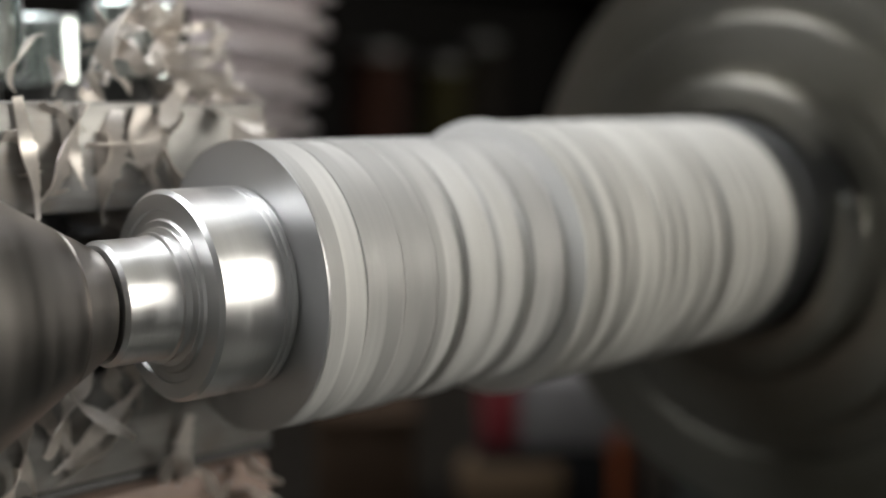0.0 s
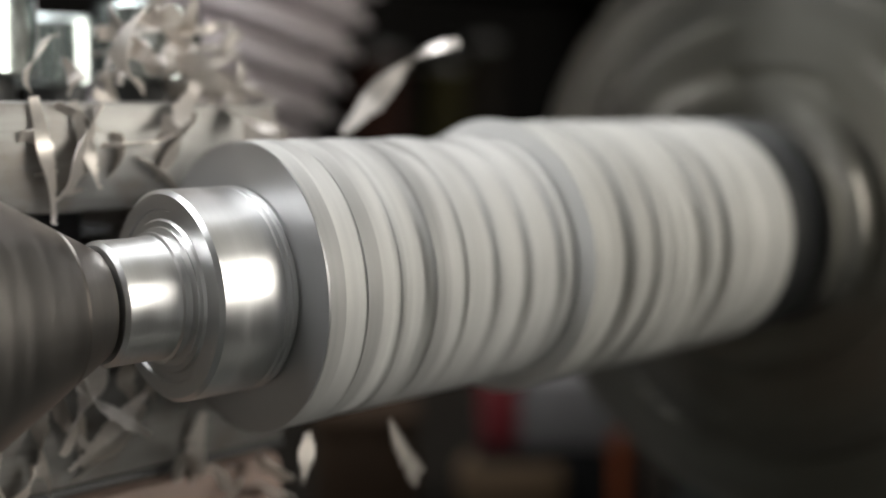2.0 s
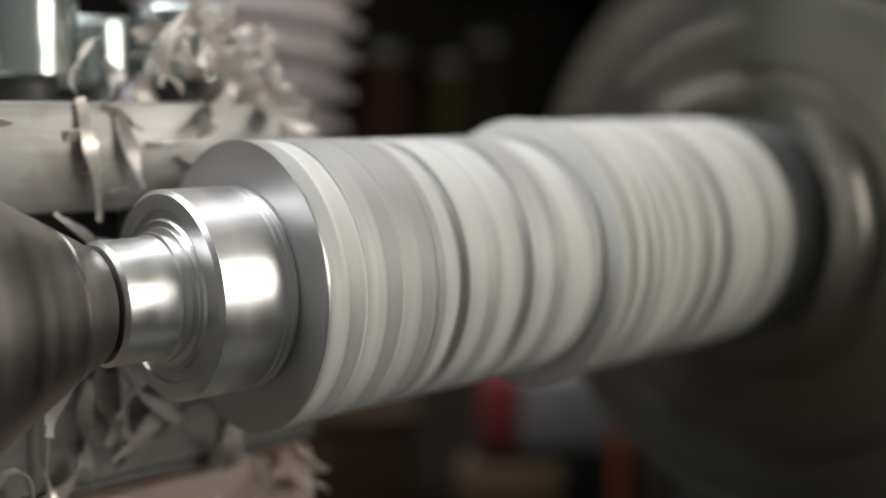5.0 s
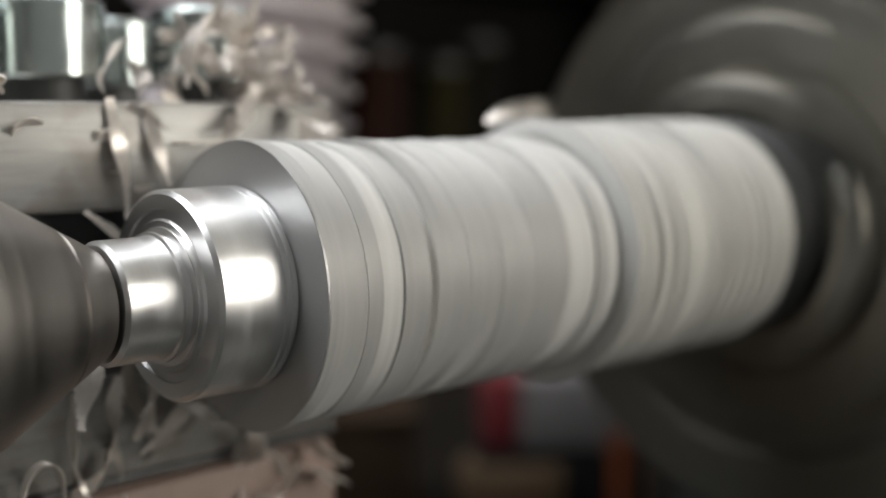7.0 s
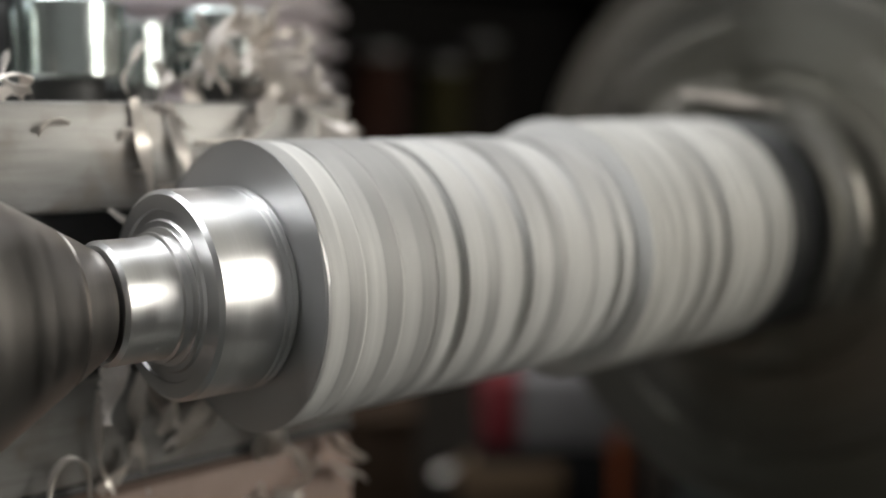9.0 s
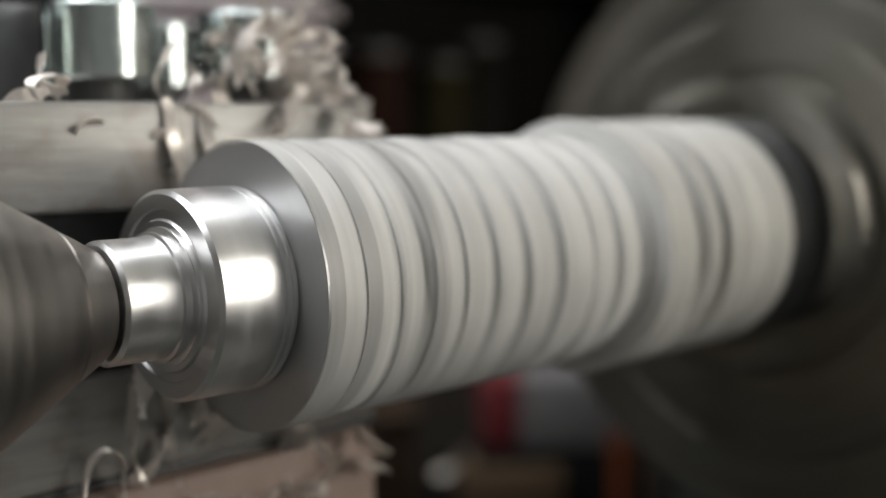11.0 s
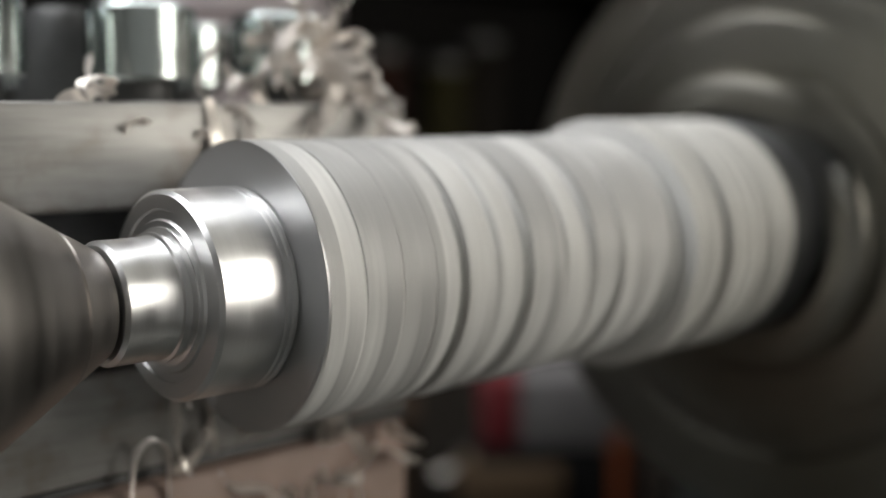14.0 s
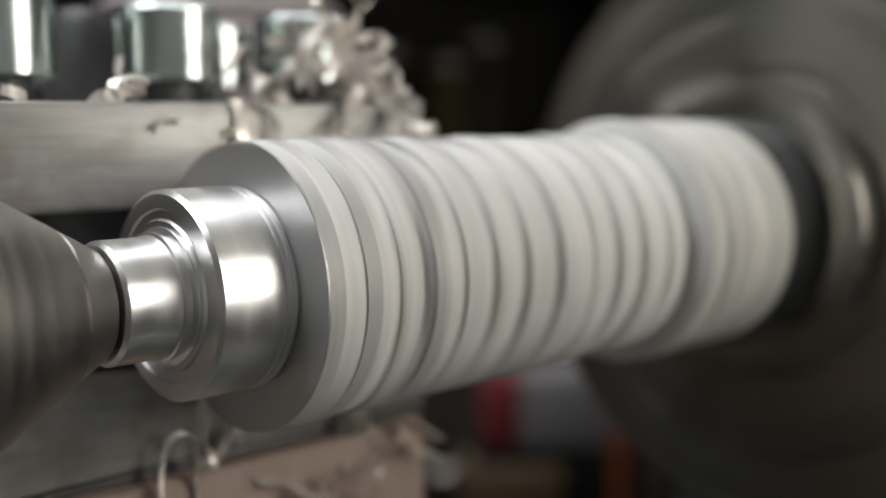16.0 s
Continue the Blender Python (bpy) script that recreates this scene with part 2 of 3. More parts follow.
TRAVEL = [(0, 0.0), (0.5, 0.00035), (1, 0.0007), (1.5, 0.00164), (2, 0.00282), (2.5, 0.00402), (3, 0.00558), (3.5, 0.00753), (4, 0.009),
          (6.5, 0.01479), (7, 0.0166), (7.5, 0.0179), (8, 0.01816), (8.5, 0.02001), (9, 0.02134), (9.5, 0.02363), (12, 0.02998),
          (12.5, 0.03154), (13, 0.03325), (13.5, 0.03528), (14, 0.03703), (14.5, 0.03821), (15, 0.0394), (15.5, 0.04119), (16, 0.04301)]


# how each plate's four sheared sides came out, side by side along the stack:
# c cut flush, e raw at one end, d raw with a gap, f falling away, b raw at the other end, w raw all over, g cut with a groove, m raw with a middle groove
SIDES = {30: "eccfddgdgcgmwmw", 130: "cegccccwedwmdwm", 225: "efdfdddwddddmww", 320: "bbbfbdbwdbdmddw"}
RAW_SIDES = {30: "dmwmmdmmm", 130: "mmdmwmmmm", 225: "wddmddmww", 320: "mdmwddmdm"}
KINDS = {"c": ((0, 0.97, 1), (0, 0, 0.08)),
         "e": ((0, 0.42, 0.48, 0.94, 1), (0, 0, 0.20, 0.40, 0.40)),
         "d": ((0, 0.08, 0.40, 0.66, 0.78, 0.95, 1), (0.70, 0.20, 0.40, 1.00, 2.0, 2.0, 1.0)),
         "f": ((0, 0.30, 0.60, 0.80, 0.90, 1), (0.0, 0.08, 0.40, 1.20, 2.0, 1.6)),
         "b": ((0, 0.10, 0.45, 0.52, 0.92, 1), (0.45, 0.22, 0.25, 0.0, 0.0, 0.3)),
         "w": ((0, 0.12, 0.5, 0.88, 1), (0.8, 0.35, 0.30, 0.45, 1.0)),
         "g": ((0, 0.80, 0.83, 0.93, 0.96, 1), (0, 0, 1.1, 1.1, 0, 0.12)),
         "m": ((0, 0.1, 0.4, 0.5, 0.6, 0.9, 1), (1.0, 0.3, 0.45, 1.4, 0.35, 0.5, 1.3))}
ACROSS = (0.0, 0.06, 0.12, 0.25, 0.4, 0.5, 0.56, 0.62, 0.74, 0.80, 0.84, 0.88, 0.93, 0.97, 1.0)
FACING = 170.0         # the direction, about the axis, of the side that faces the open shop


def sheared_plate(x0, x1, radius, bore, sides, seed, wave=0.0, segs=120, deep=1.0, reach=52.0):
    """A plate on the x axis, turned to the radius where its sheared sides stand proud of it. Material 0 is turned, 1 is raw."""
    rng = random.Random(seed)
    ph = [rng.uniform(0, 6.28) for _ in range(3)]
    cuts = []
    for c, k in sides:
        drop = rng.uniform(0, 0.4) if k in "dwm" and c > 200 else 0.0
        cuts.append((FACING - c + rng.uniform(-9, 9), (np.interp(ACROSS, *KINDS[k]) * rng.uniform(0.65, 1.25) + drop) * 0.001 * deep))
    bm = bmesh.new()
    low = []
    for i in range(segs):
        a = 360.0 * i / segs
        d = np.zeros(len(ACROSS))
        for c, prof in cuts:
            off = (a - c + 180) % 360 - 180
            d = np.maximum(d, prof * max(0.0, 1 - (abs(off) / reach) ** 4))
        low.append(d + wave * (0.5 + 0.5 * math.sin(3 * radians(a) + ph[0]) * math.sin(5 * radians(a) + ph[1])))
    rings = []
    for x, j in [(x0, None)] + [(x0 + u * (x1 - x0), j) for j, u in enumerate(ACROSS)] + [(x1, None)]:
        ring = []
        for i in range(segs):
            a = 2 * math.pi * i / segs
            r = bore if j is None else radius - low[i][j]
            ring.append(bm.verts.new((x, r * math.cos(a), r * math.sin(a))))
        rings.append(ring)
    for k, (p, q) in enumerate(zip(rings, rings[1:] + rings[:1])):
        for i in range(segs):
            j = (i + 1) % segs
            f = bm.faces.new((p[i], p[j], q[j], q[i]))
            rim = 0 < k < len(rings) - 2
            f.material_index = 1 if rim and max(low[i][k - 1], low[j][k - 1], low[i][k], low[j][k]) > 0.00015 else 0
    return bm


def two_faced(name, bm, parent, turned_mat, raw_mat, label=""):
    ob = part(name, bm, turned_mat, parent, label)
    ob.data.materials.append(raw_mat)
    return ob


EDGES = [0.0, 0.0076, 0.0155, 0.0228, 0.0308, 0.0388, 0.0475, 0.0571] + [0.0571 + 0.0087 * k for k in range(1, 9)]


def workpiece():
    w = thing("workpiece", "grey metal plates stacked on a bright stepped mandrel, spinning", "lathe workpiece")
    part("mandrel_collar", turned([(0.0006, 0.0), (0.0006, 0.0168), (-0.0006, 0.0168), (-0.0007, 0.0173), (-0.0013, 0.0173), (-0.0015, 0.0170), (-0.0018, 0.0170), (-0.0020, 0.0173), (-0.0026, 0.0173), (-0.0028, 0.0170),
                                   (-0.0031, 0.0170), (-0.0033, 0.0173), (-0.0140, 0.0173), (-0.0147, 0.0166), (-0.0147, 0.0142), (-0.0143, 0.0140),
                                   (-0.0143, 0.0126), (-0.0148, 0.0123), (-0.0149, 0.0)], 128, False), M_BRIGHT, w, "bright turned collar with chamfered edge")
    part("mandrel_journal", turned([(-0.0140, 0.0), (-0.0140, 0.0113), (-0.0151, 0.0113), (-0.0154, 0.0102), (-0.0161, 0.0102), (-0.0163, 0.0106), (-0.0168, 0.0106), (-0.0170, 0.0101),
                                    (-0.0176, 0.0099), (-0.0256, 0.0099), (-0.0262, 0.0092), (-0.0262, 0.0)], 128, False),
         M_BRIGHT, w, "polished journal with stepped shoulder")
    part("end_face", cut_disc(-0.0002, -0.00001, 0.02497, [(FACING - 320, 0.965)], 0.0165, 128, 0.0, 0, (0.00004, 0.00002)), M_FACE, w, "satin turned end face")
    for i, (a, b) in enumerate(zip(EDGES, EDGES[1:])):
        two_faced("plate", sheared_plate(a, b - 0.00001, 0.025, 0.012, [(c, row[i]) for c, row in SIDES.items()], i), w, M_PLATE, M_SHEARED)
    rims = []
    for k, a in enumerate(EDGES[7:]):
        b = a + 0.0087 if k < 8 else 0.1368
        lo = STEP if k == 0 else a
        bm = sheared_plate(lo, b - 0.00001, 0.0289 - 0.00006 * (8 - k), 0.0252, [(c, row[k]) for c, row in RAW_SIDES.items()], 50 + k, 0.0003, deep=1.2, reach=58.0)
        rims.append((two_faced("uncut_rim", bm, w, M_RAW, M_RAW, "uncut rough plate rim that the tool has not reached"), lo))
    # The shoulder takes the paler sheared-edge colour to offset its grey shading.
    shoulder = part("cut_shoulder", turned([(STEP - 0.0008, 0.02503), (STEP + 0.0002, 0.0284), (STEP + 0.0002, 0.02503)], 120), M_SHEARED, w, "fresh steep shoulder left by the tool, coloured paler against its shade")
    rims.append((shoulder, STEP))
    return w, rims


WORK, RIMS = workpiece()


def live_centre():
    c = thing("live_centre", "dull steel rotating live centre with a worn cone", "lathe centre")
    part("cone", turned([(-0.0225, 0.0), (-0.0262, 0.0062), (-0.0270, 0.0088), (-0.0300, 0.0106), (-0.0330, 0.0123), (-0.0332, 0.0121), (-0.0336, 0.0123),
                         (-0.0338, 0.0128), (-0.0500, 0.0222), (-0.0520, 0.0228), (-0.0520, 0.0)], 96, False), M_STEEL, c, "ground steel cone with a groove")
    part("body", turned([(-0.0522, 0.0), (-0.0522, 0.0240), (-0.0540, 0.0252), (-0.0900, 0.0252), (-0.0920, 0.0235), (-0.0920, 0.0)], 96, False), M_STEEL, c)
    q = thing("tailstock_quill", "plain steel tailstock quill behind the live centre", "tailstock quill")
    part("quill_barrel", turned([(-0.0925, 0.0), (-0.0925, 0.0150), (-0.0935, 0.0165), (-0.2900, 0.0165), (-0.2900, 0.0)], 64, False), M_STEEL, q)
    t = thing("tailstock", "dark painted cast tailstock body on the bed", "tailstock")
    part("casting", merge(moved(turned([(-0.42, 0.0), (-0.42, 0.04), (-0.291, 0.04), (-0.291, 0.0)], 48, False), pose(0, 0, 0)),
                          block((-0.42, -0.035, -0.2295), (-0.291, 0.035, -0.02), 0.004)), M_GREYPAINT, t)
    return c


CENTRE = live_centre()


def sector(x0, x1, r0, r1, half, steps=18, ease=0.0016):
    """A block bent round the x axis, with its outer edges eased."""
    bm = bmesh.new()
    prof = [(x0 + ease, r0), (x0, r0 + ease), (x0, r1 - ease), (x0 + 0.3 * ease, r1 - 0.3 * ease), (x0 + ease, r1), (x1, r1), (x1, r0)]
    rows = []
    for i in range(steps + 1):
        u = 2 * i / steps - 1
        a = radians(90 + half * u)
        dip = ease * max(0.0, abs(u) - 0.88) / 0.12
        rows.append([bm.verts.new((x, (r - (dip if r > r0 else 0)) * math.cos(a), (r - (dip if r > r0 else 0)) * math.sin(a))) for x, r in prof])
    for p, q in zip(rows, rows[1:]):
        for i in range(len(prof)):
            j = (i + 1) % len(prof)
            bm.faces.new((p[i], p[j], q[j], q[i]))
    bm.faces.new(rows[0][::-1])
    bm.faces.new(rows[-1])
    return bm


def chuck():
    c = thing("chuck", "oily grey three jaw lathe chuck, spinning", "lathe chuck")
    part("chuck_body", turned([(0.1680, 0.0285), (0.1680, 0.0392), (0.1694, 0.0398), (0.1694, 0.0420), (0.1680, 0.0426), (0.1680, 0.0625), (0.1690, 0.0632), (0.1690, 0.0650), (0.1680, 0.0657),
                               (0.1680, 0.0818), (0.1688, 0.0830), (0.1800, 0.0830), (0.1805, 0.0815), (0.1830, 0.0815), (0.1835, 0.0830), (0.2250, 0.0830), (0.2290, 0.0795), (0.2290, 0.0285)], 128), M_CHUCK, c, "dark oily cast body")
    # Dark colour here stands for shade in the recess between plates and jaws.
    part("nose_ring", turned([(0.1372, 0.0200), (0.1372, 0.0255), (0.1385, 0.0268), (0.1460, 0.0272), (0.1465, 0.0280), (0.1680, 0.0280), (0.1680, 0.0200)], 96), M_DARK, c, "recessed nose ring, its dark tone standing for gap shade")
    for k in range(3):
        turn = pose(0, 0, 0, 120 * k - 25)
        jaw = part("jaw", sector(0.1475, 0.1679, 0.0284, 0.0395, 28, ease=0.0030), M_JAW, c, "broad stepped steel jaw with a rounded back", at=turn)
        part("jaw_step", sector(0.1560, 0.1679, 0.0397, 0.0560, 16, ease=0.0022), M_JAW, jaw)
        part("jaw_step", sector(0.1620, 0.1679, 0.0562, 0.0720, 13, ease=0.0016), M_JAW, jaw)
        for s in (-1, 1):
            part("jaw_guide", block((0.1655, s * 0.0215 - 0.0014, 0.048), (0.1679, s * 0.0215 + 0.0014, 0.0735), 0.0006), M_JAW, c, at=turn)
    for k in range(6):
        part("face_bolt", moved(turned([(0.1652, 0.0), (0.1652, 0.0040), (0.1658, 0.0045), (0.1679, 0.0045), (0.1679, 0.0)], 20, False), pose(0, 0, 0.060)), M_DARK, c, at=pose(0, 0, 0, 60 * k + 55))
        part("key_socket", moved(turned([(0, 0.0), (0, 0.007), (0.001, 0.0075), (0.004, 0.0075), (0.004, 0.005), (0.0035, 0.0)], 24, False), pose(0, 0, 0, 0, -90, 0)), M_JAW, c,
             at=pose(0, 0, 0, 60 * k + 55) @ pose(0.200, 0, 0.0805))
    return c


CHUCK = chuck()


def headstock():
    h = thing("headstock", "dark painted lathe headstock casting", "headstock")
    part("casting", block((0.250, -0.13, -0.2295), (0.62, 0.085, 0.14), 0.012, 3), M_GREYPAINT, h)
    part("spindle_nose", turned([(0.2295, 0.0), (0.2295, 0.045), (0.2498, 0.05), (0.2498, 0.0)], 64, False), M_STEEL, h)
    part("cover_plate", block((0.246, -0.10, 0.085), (0.2498, 0.07, 0.13), 0.001), M_GREYPAINT, h)
    b = thing("lathe_bed", "dark cast lathe bed with two ways", "lathe bed")
    part("bed_casting", block((-0.55, -0.09, -0.34), (0.75, 0.09, -0.240), 0.004), M_GREYPAINT, b)
    for y in (-0.07, 0.05):
        part("bed_way", block((-0.55, y, -0.240), (0.75, y + 0.02, -0.230), 0.001), M_STEEL, b)
    s = thing("machine_stand", "dark steel lathe stand with chip tray", "machine stand")
    part("cabinet", block((-0.5, -0.14, -1.05), (0.7, 0.14, -0.345), 0.006), M_GREYPAINT, s)
    part("chip_tray", merge(block((-0.58, -0.25, -0.345), (0.78, 0.25, -0.3405), 0.001)), M_GREYPAINT, s)


headstock()


def toolpost():
    p = thing("toolpost", "worn milled steel four way toolpost with clamp screws", "toolpost")
    part("upper_block", block((-0.0765, 0.027, 0.0118), (0.0245, 0.127, 0.0315), 0.0013), M_POST, p, "worn milled block with nicks")
    # The core's dark colour makes the slot between the blocks look shaded.
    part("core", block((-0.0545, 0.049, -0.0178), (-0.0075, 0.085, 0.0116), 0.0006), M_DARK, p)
    part("lower_block", block((-0.0765, 0.027, -0.0376), (0.0245, 0.127, -0.0180), 0.0009), M_POST, p)
    for x, y in ((-0.0613, 0.055), (-0.0246, 0.055), (0.0110, 0.055), (0.0110, 0.097), (-0.0613, 0.097), (-0.0246, 0.116)):
        s = part("clamp_screw", turned([(0.0362, 0.0), (0.0362, 0.0106), (0.0369, 0.0113), (0.0508, 0.0113), (0.0518, 0.0101), (0.0518, 0.0060), (0.0455, 0.0058), (0.0455, 0.0)], 64, False), M_ZINC, p, "zinc plated socket cap screw",
                 at=pose(x, y, 0, 0, -90, 0))
        part("shank", turned([(0.0316, 0.0), (0.0316, 0.0070), (0.0361, 0.0070), (0.0361, 0.0)], 24, False), M_DARK, s)
    part("hub", moved(turned([(0.0316, 0.0), (0.0316, 0.0125), (0.050, 0.0115), (0.053, 0.0095), (0.053, 0.0)], 48, False), pose(0, 0, 0, 0, -90, 0)), M_DARK, p, at=pose(-0.0246, 0.086, 0))
    t = thing("turning_tool", "dark steel turning tool gripped in the toolpost slot", "lathe tool")
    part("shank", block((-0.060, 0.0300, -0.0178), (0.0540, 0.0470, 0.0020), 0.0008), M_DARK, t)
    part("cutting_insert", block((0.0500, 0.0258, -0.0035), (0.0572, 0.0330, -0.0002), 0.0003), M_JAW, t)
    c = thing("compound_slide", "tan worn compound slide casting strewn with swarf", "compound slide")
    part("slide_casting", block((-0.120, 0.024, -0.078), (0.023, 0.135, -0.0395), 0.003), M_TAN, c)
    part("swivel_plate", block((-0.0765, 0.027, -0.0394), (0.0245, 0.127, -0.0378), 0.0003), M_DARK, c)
    a = thing("saddle", "dark lathe saddle casting under the slide", "lathe saddle")
    part("saddle_casting", merge(block((-0.135, -0.11, -0.2298), (0.040, 0.15, -0.175), 0.004), block((-0.115, 0.03, -0.175), (0.018, 0.14, -0.0785), 0.003)), M_GREYPAINT, a)
    return [p, t, c, a]


CARRIED = toolpost()


def chip(seed, x, y, z, length, width, curl, twist, rx=0, ry=0, rz=0, sag=0.0, label="curled pale metal ribbon of swarf on the toolpost"):
    ob = part("swarf_ribbon", ribbon(seed, length, width, curl, twist, sag=sag), M_CHIP, at=pose(x, y, z, rx, ry, rz))
    tagged(ob, label, "swarf", "swarf on the carriage")
    CARRIED.append(ob)
    return ob


def arch(width, rise, legs, steps=30):
    """A strip bent into a hairpin that stands on its two ends."""
    bm = bmesh.new()
    rows = []
    for i in range(steps + 1):
        u = i / steps
        a = math.pi * u
        x = -legs / 2 * math.cos(a) * (1 + 0.35 * abs(math.cos(a)))
        z = rise * (math.sin(a) ** 0.75)
        y = 0.0016 * math.sin(2.5 * a)
        w = width * (0.8 + 0.3 * math.sin(3 * a + 1))
        n = Vector((-math.cos(a), 0, math.sin(a) * 0.7)).normalized() * 0.00015
        lean = Vector((0.45 * math.cos(2 * a), 1, 0.3)).normalized() * (w / 2)
        p = Vector((x, y, z))
        rows.append([bm.verts.new(p + lean + n), bm.verts.new(p - lean + n), bm.verts.new(p - lean - n), bm.verts.new(p + lean - n)])
    for a, b in zip(rows, rows[1:]):
        for i in range(4):
            bm.faces.new((a[i], a[(i + 1) % 4], b[(i + 1) % 4], b[i]))
    bm.faces.new(rows[0][::-1])
    bm.faces.new(rows[-1])
    return bm


def swarf():
    loop = part("swarf_loop", arch(0.0026, 0.0150, 0.0060), M_CHIP, at=pose(-0.0430, 0.0215, -0.0450))
    CARRIED.append(tagged(loop, "hairpin loop of pale metal swarf on the slide", "swarf", "swarf on the carriage"))
    loop = part("swarf_loop", arch(0.0026, 0.0042, 0.0060), M_CHIP, at=pose(-0.0470, 0.0290, 0.0318, 0, 0, 30))
    CARRIED.append(tagged(loop, "small hairpin of pale swarf on the toolpost top", "swarf", "swarf on the carriage"))
    # ribbons that hang down the face of the upper block
    chip(556, -0.0262, 0.0263, 0.0322, 0.022, 0.0029, 22, 230)
    chip(606, -0.0192, 0.0262, 0.0316, 0.016, 0.0024, 26, 260)
    chip(3, -0.0075, 0.0258, 0.0215, 0.011, 0.0036, 50, 60, ry=-70)
    chip(4, 0.0005, 0.0255, 0.0260, 0.017, 0.0045, 60, 60, ry=50)
    chip(5, -0.0225, 0.0258, 0.0312, 0.012, 0.0030, 50, 60, ry=-50)
    # crumbs stuck on the face
    for i, (x, z) in enumerate(((0.0001, 0.0289), (-0.0225, 0.0195), (-0.0195, 0.0155), (-0.0440, 0.0262), (-0.0290, 0.0255))):
        chip(200 + i, x, 0.0262, z, 0.0060, 0.0040, 260, 100, 70 * i, 40, 30 * i)
    # loops on top among the screws
    rng = random.Random(11)
    for i in range(26):
        u = rng.random()
        chip(20 + i, -0.004 + 0.024 * u, rng.uniform(0.026, 0.05), 0.0325 + rng.uniform(0, 0.016), rng.uniform(0.012, 0.026), rng.uniform(0.0022, 0.0046),
             rng.uniform(120, 320), rng.uniform(-160, 160), rng.uniform(0, 360), rng.uniform(0, 360), rng.uniform(0, 360))
    for i in range(10):
        chip(60 + i, rng.uniform(0.008, 0.018), rng.uniform(0.024, 0.035), rng.uniform(0.006, 0.036), rng.uniform(0.010, 0.022), rng.uniform(0.003, 0.005),
             rng.uniform(90, 220), rng.uniform(-160, 160), rng.uniform(0, 360), rng.uniform(0, 360), rng.uniform(0, 360))
    for i, (x, y) in enumerate(((-0.047, 0.030), (-0.044, 0.029), (-0.025, 0.031), (-0.018, 0.030), (-0.012, 0.033), (-0.070, 0.031))):
        chip(80 + i, x, y, 0.0335, 0.014, 0.0035, 200, 90, 80 * i, 60, 40 * i)
    # ribbons over the lower block and the slide
    for i, (x, z, l, w, c) in enumerate(((-0.027, -0.018, 0.030, 0.0040, 40), (-0.021, -0.024, 0.024, 0.0034, 60), (-0.016, -0.030, 0.022, 0.0048, 70), (-0.009, -0.024, 0.018, 0.0050, 60),
                                          (-0.006, -0.020, 0.026, 0.0034, 30), (-0.036, -0.020, 0.022, 0.0026, 40), (0.004, -0.028, 0.030, 0.0036, 35), (-0.030, -0.031, 0.020, 0.0040, 90))):
        chip(100 + i, x, 0.0245, z, l * 0.9, w * 0.8, c * 1.4, 170, 0, rng.uniform(-30, 30), rng.uniform(0, 360), label="pale metal ribbon of swarf over the lower block")
    # thin twisted strands between the blocks
    for i, (x, z, l, tilt) in enumerate(((-0.030, -0.008, 0.026, 10), (-0.026, -0.012, 0.024, -14), (-0.022, -0.010, 0.027, 6), (-0.017, -0.014, 0.022, -22), (-0.013, -0.012, 0.024, 14), (-0.009, -0.016, 0.020, 20))):
        chip(160 + i, x, 0.0235, z, l * 0.85, 0.0042, 75, 150, 0, tilt, 50 * i, label="thin twisted strand of swarf over the lower block")
    for i, (x, z, l, tilt) in enumerate(((-0.0330, 0.0125, 0.020, 66), (-0.0260, 0.0075, 0.014, 75), (-0.0150, 0.0060, 0.010, 60))):
        chip(180 + i, x, 0.0235, z, l, 0.0020, 40, 160, 0, -tilt, 0, label="thin strand of swarf hanging from the toolpost slot")
    for i in range(22):
        chip(130 + i, rng.uniform(-0.018, 0.016), rng.uniform(0.020, 0.0245), rng.uniform(-0.060, -0.039), rng.uniform(0.006, 0.013), rng.uniform(0.0020, 0.0036),
             rng.uniform(120, 320), rng.uniform(-160, 160), rng.uniform(0, 360), rng.uniform(0, 360), rng.uniform(0, 360), label="curled metal swarf stuck on the tan slide")


swarf()


def vacuum_hose():
    h = thing("vacuum_hose", "grey corrugated plastic vacuum hose hanging behind the toolpost", "hose")
    prof = [(0.0, 0.024), (0.0, 0.030)]
    x, pitch = 0.0, 0.0118
    while x < 0.42:
        for k in range(8):
            a = k / 8
            prof.append((x + a * pitch, 0.0372 + 0.0046 * math.cos(2 * math.pi * a)))
        x += pitch
    prof += [(x, 0.030), (x, 0.024)]
    part("hose_wall", moved(turned(prof, 48), pose(0, 0, 0, 0, -90, 0)), M_HOSE, h)
    part("hose_cuff", moved(turned([(-0.03, 0.028), (-0.03, 0.0365), (-0.001, 0.0365), (-0.001, 0.028)], 48), pose(0, 0, 0, 0, -90, 0)), M_DARK, h, "black rubber end cuff")
    return h


HOSE = vacuum_hose()


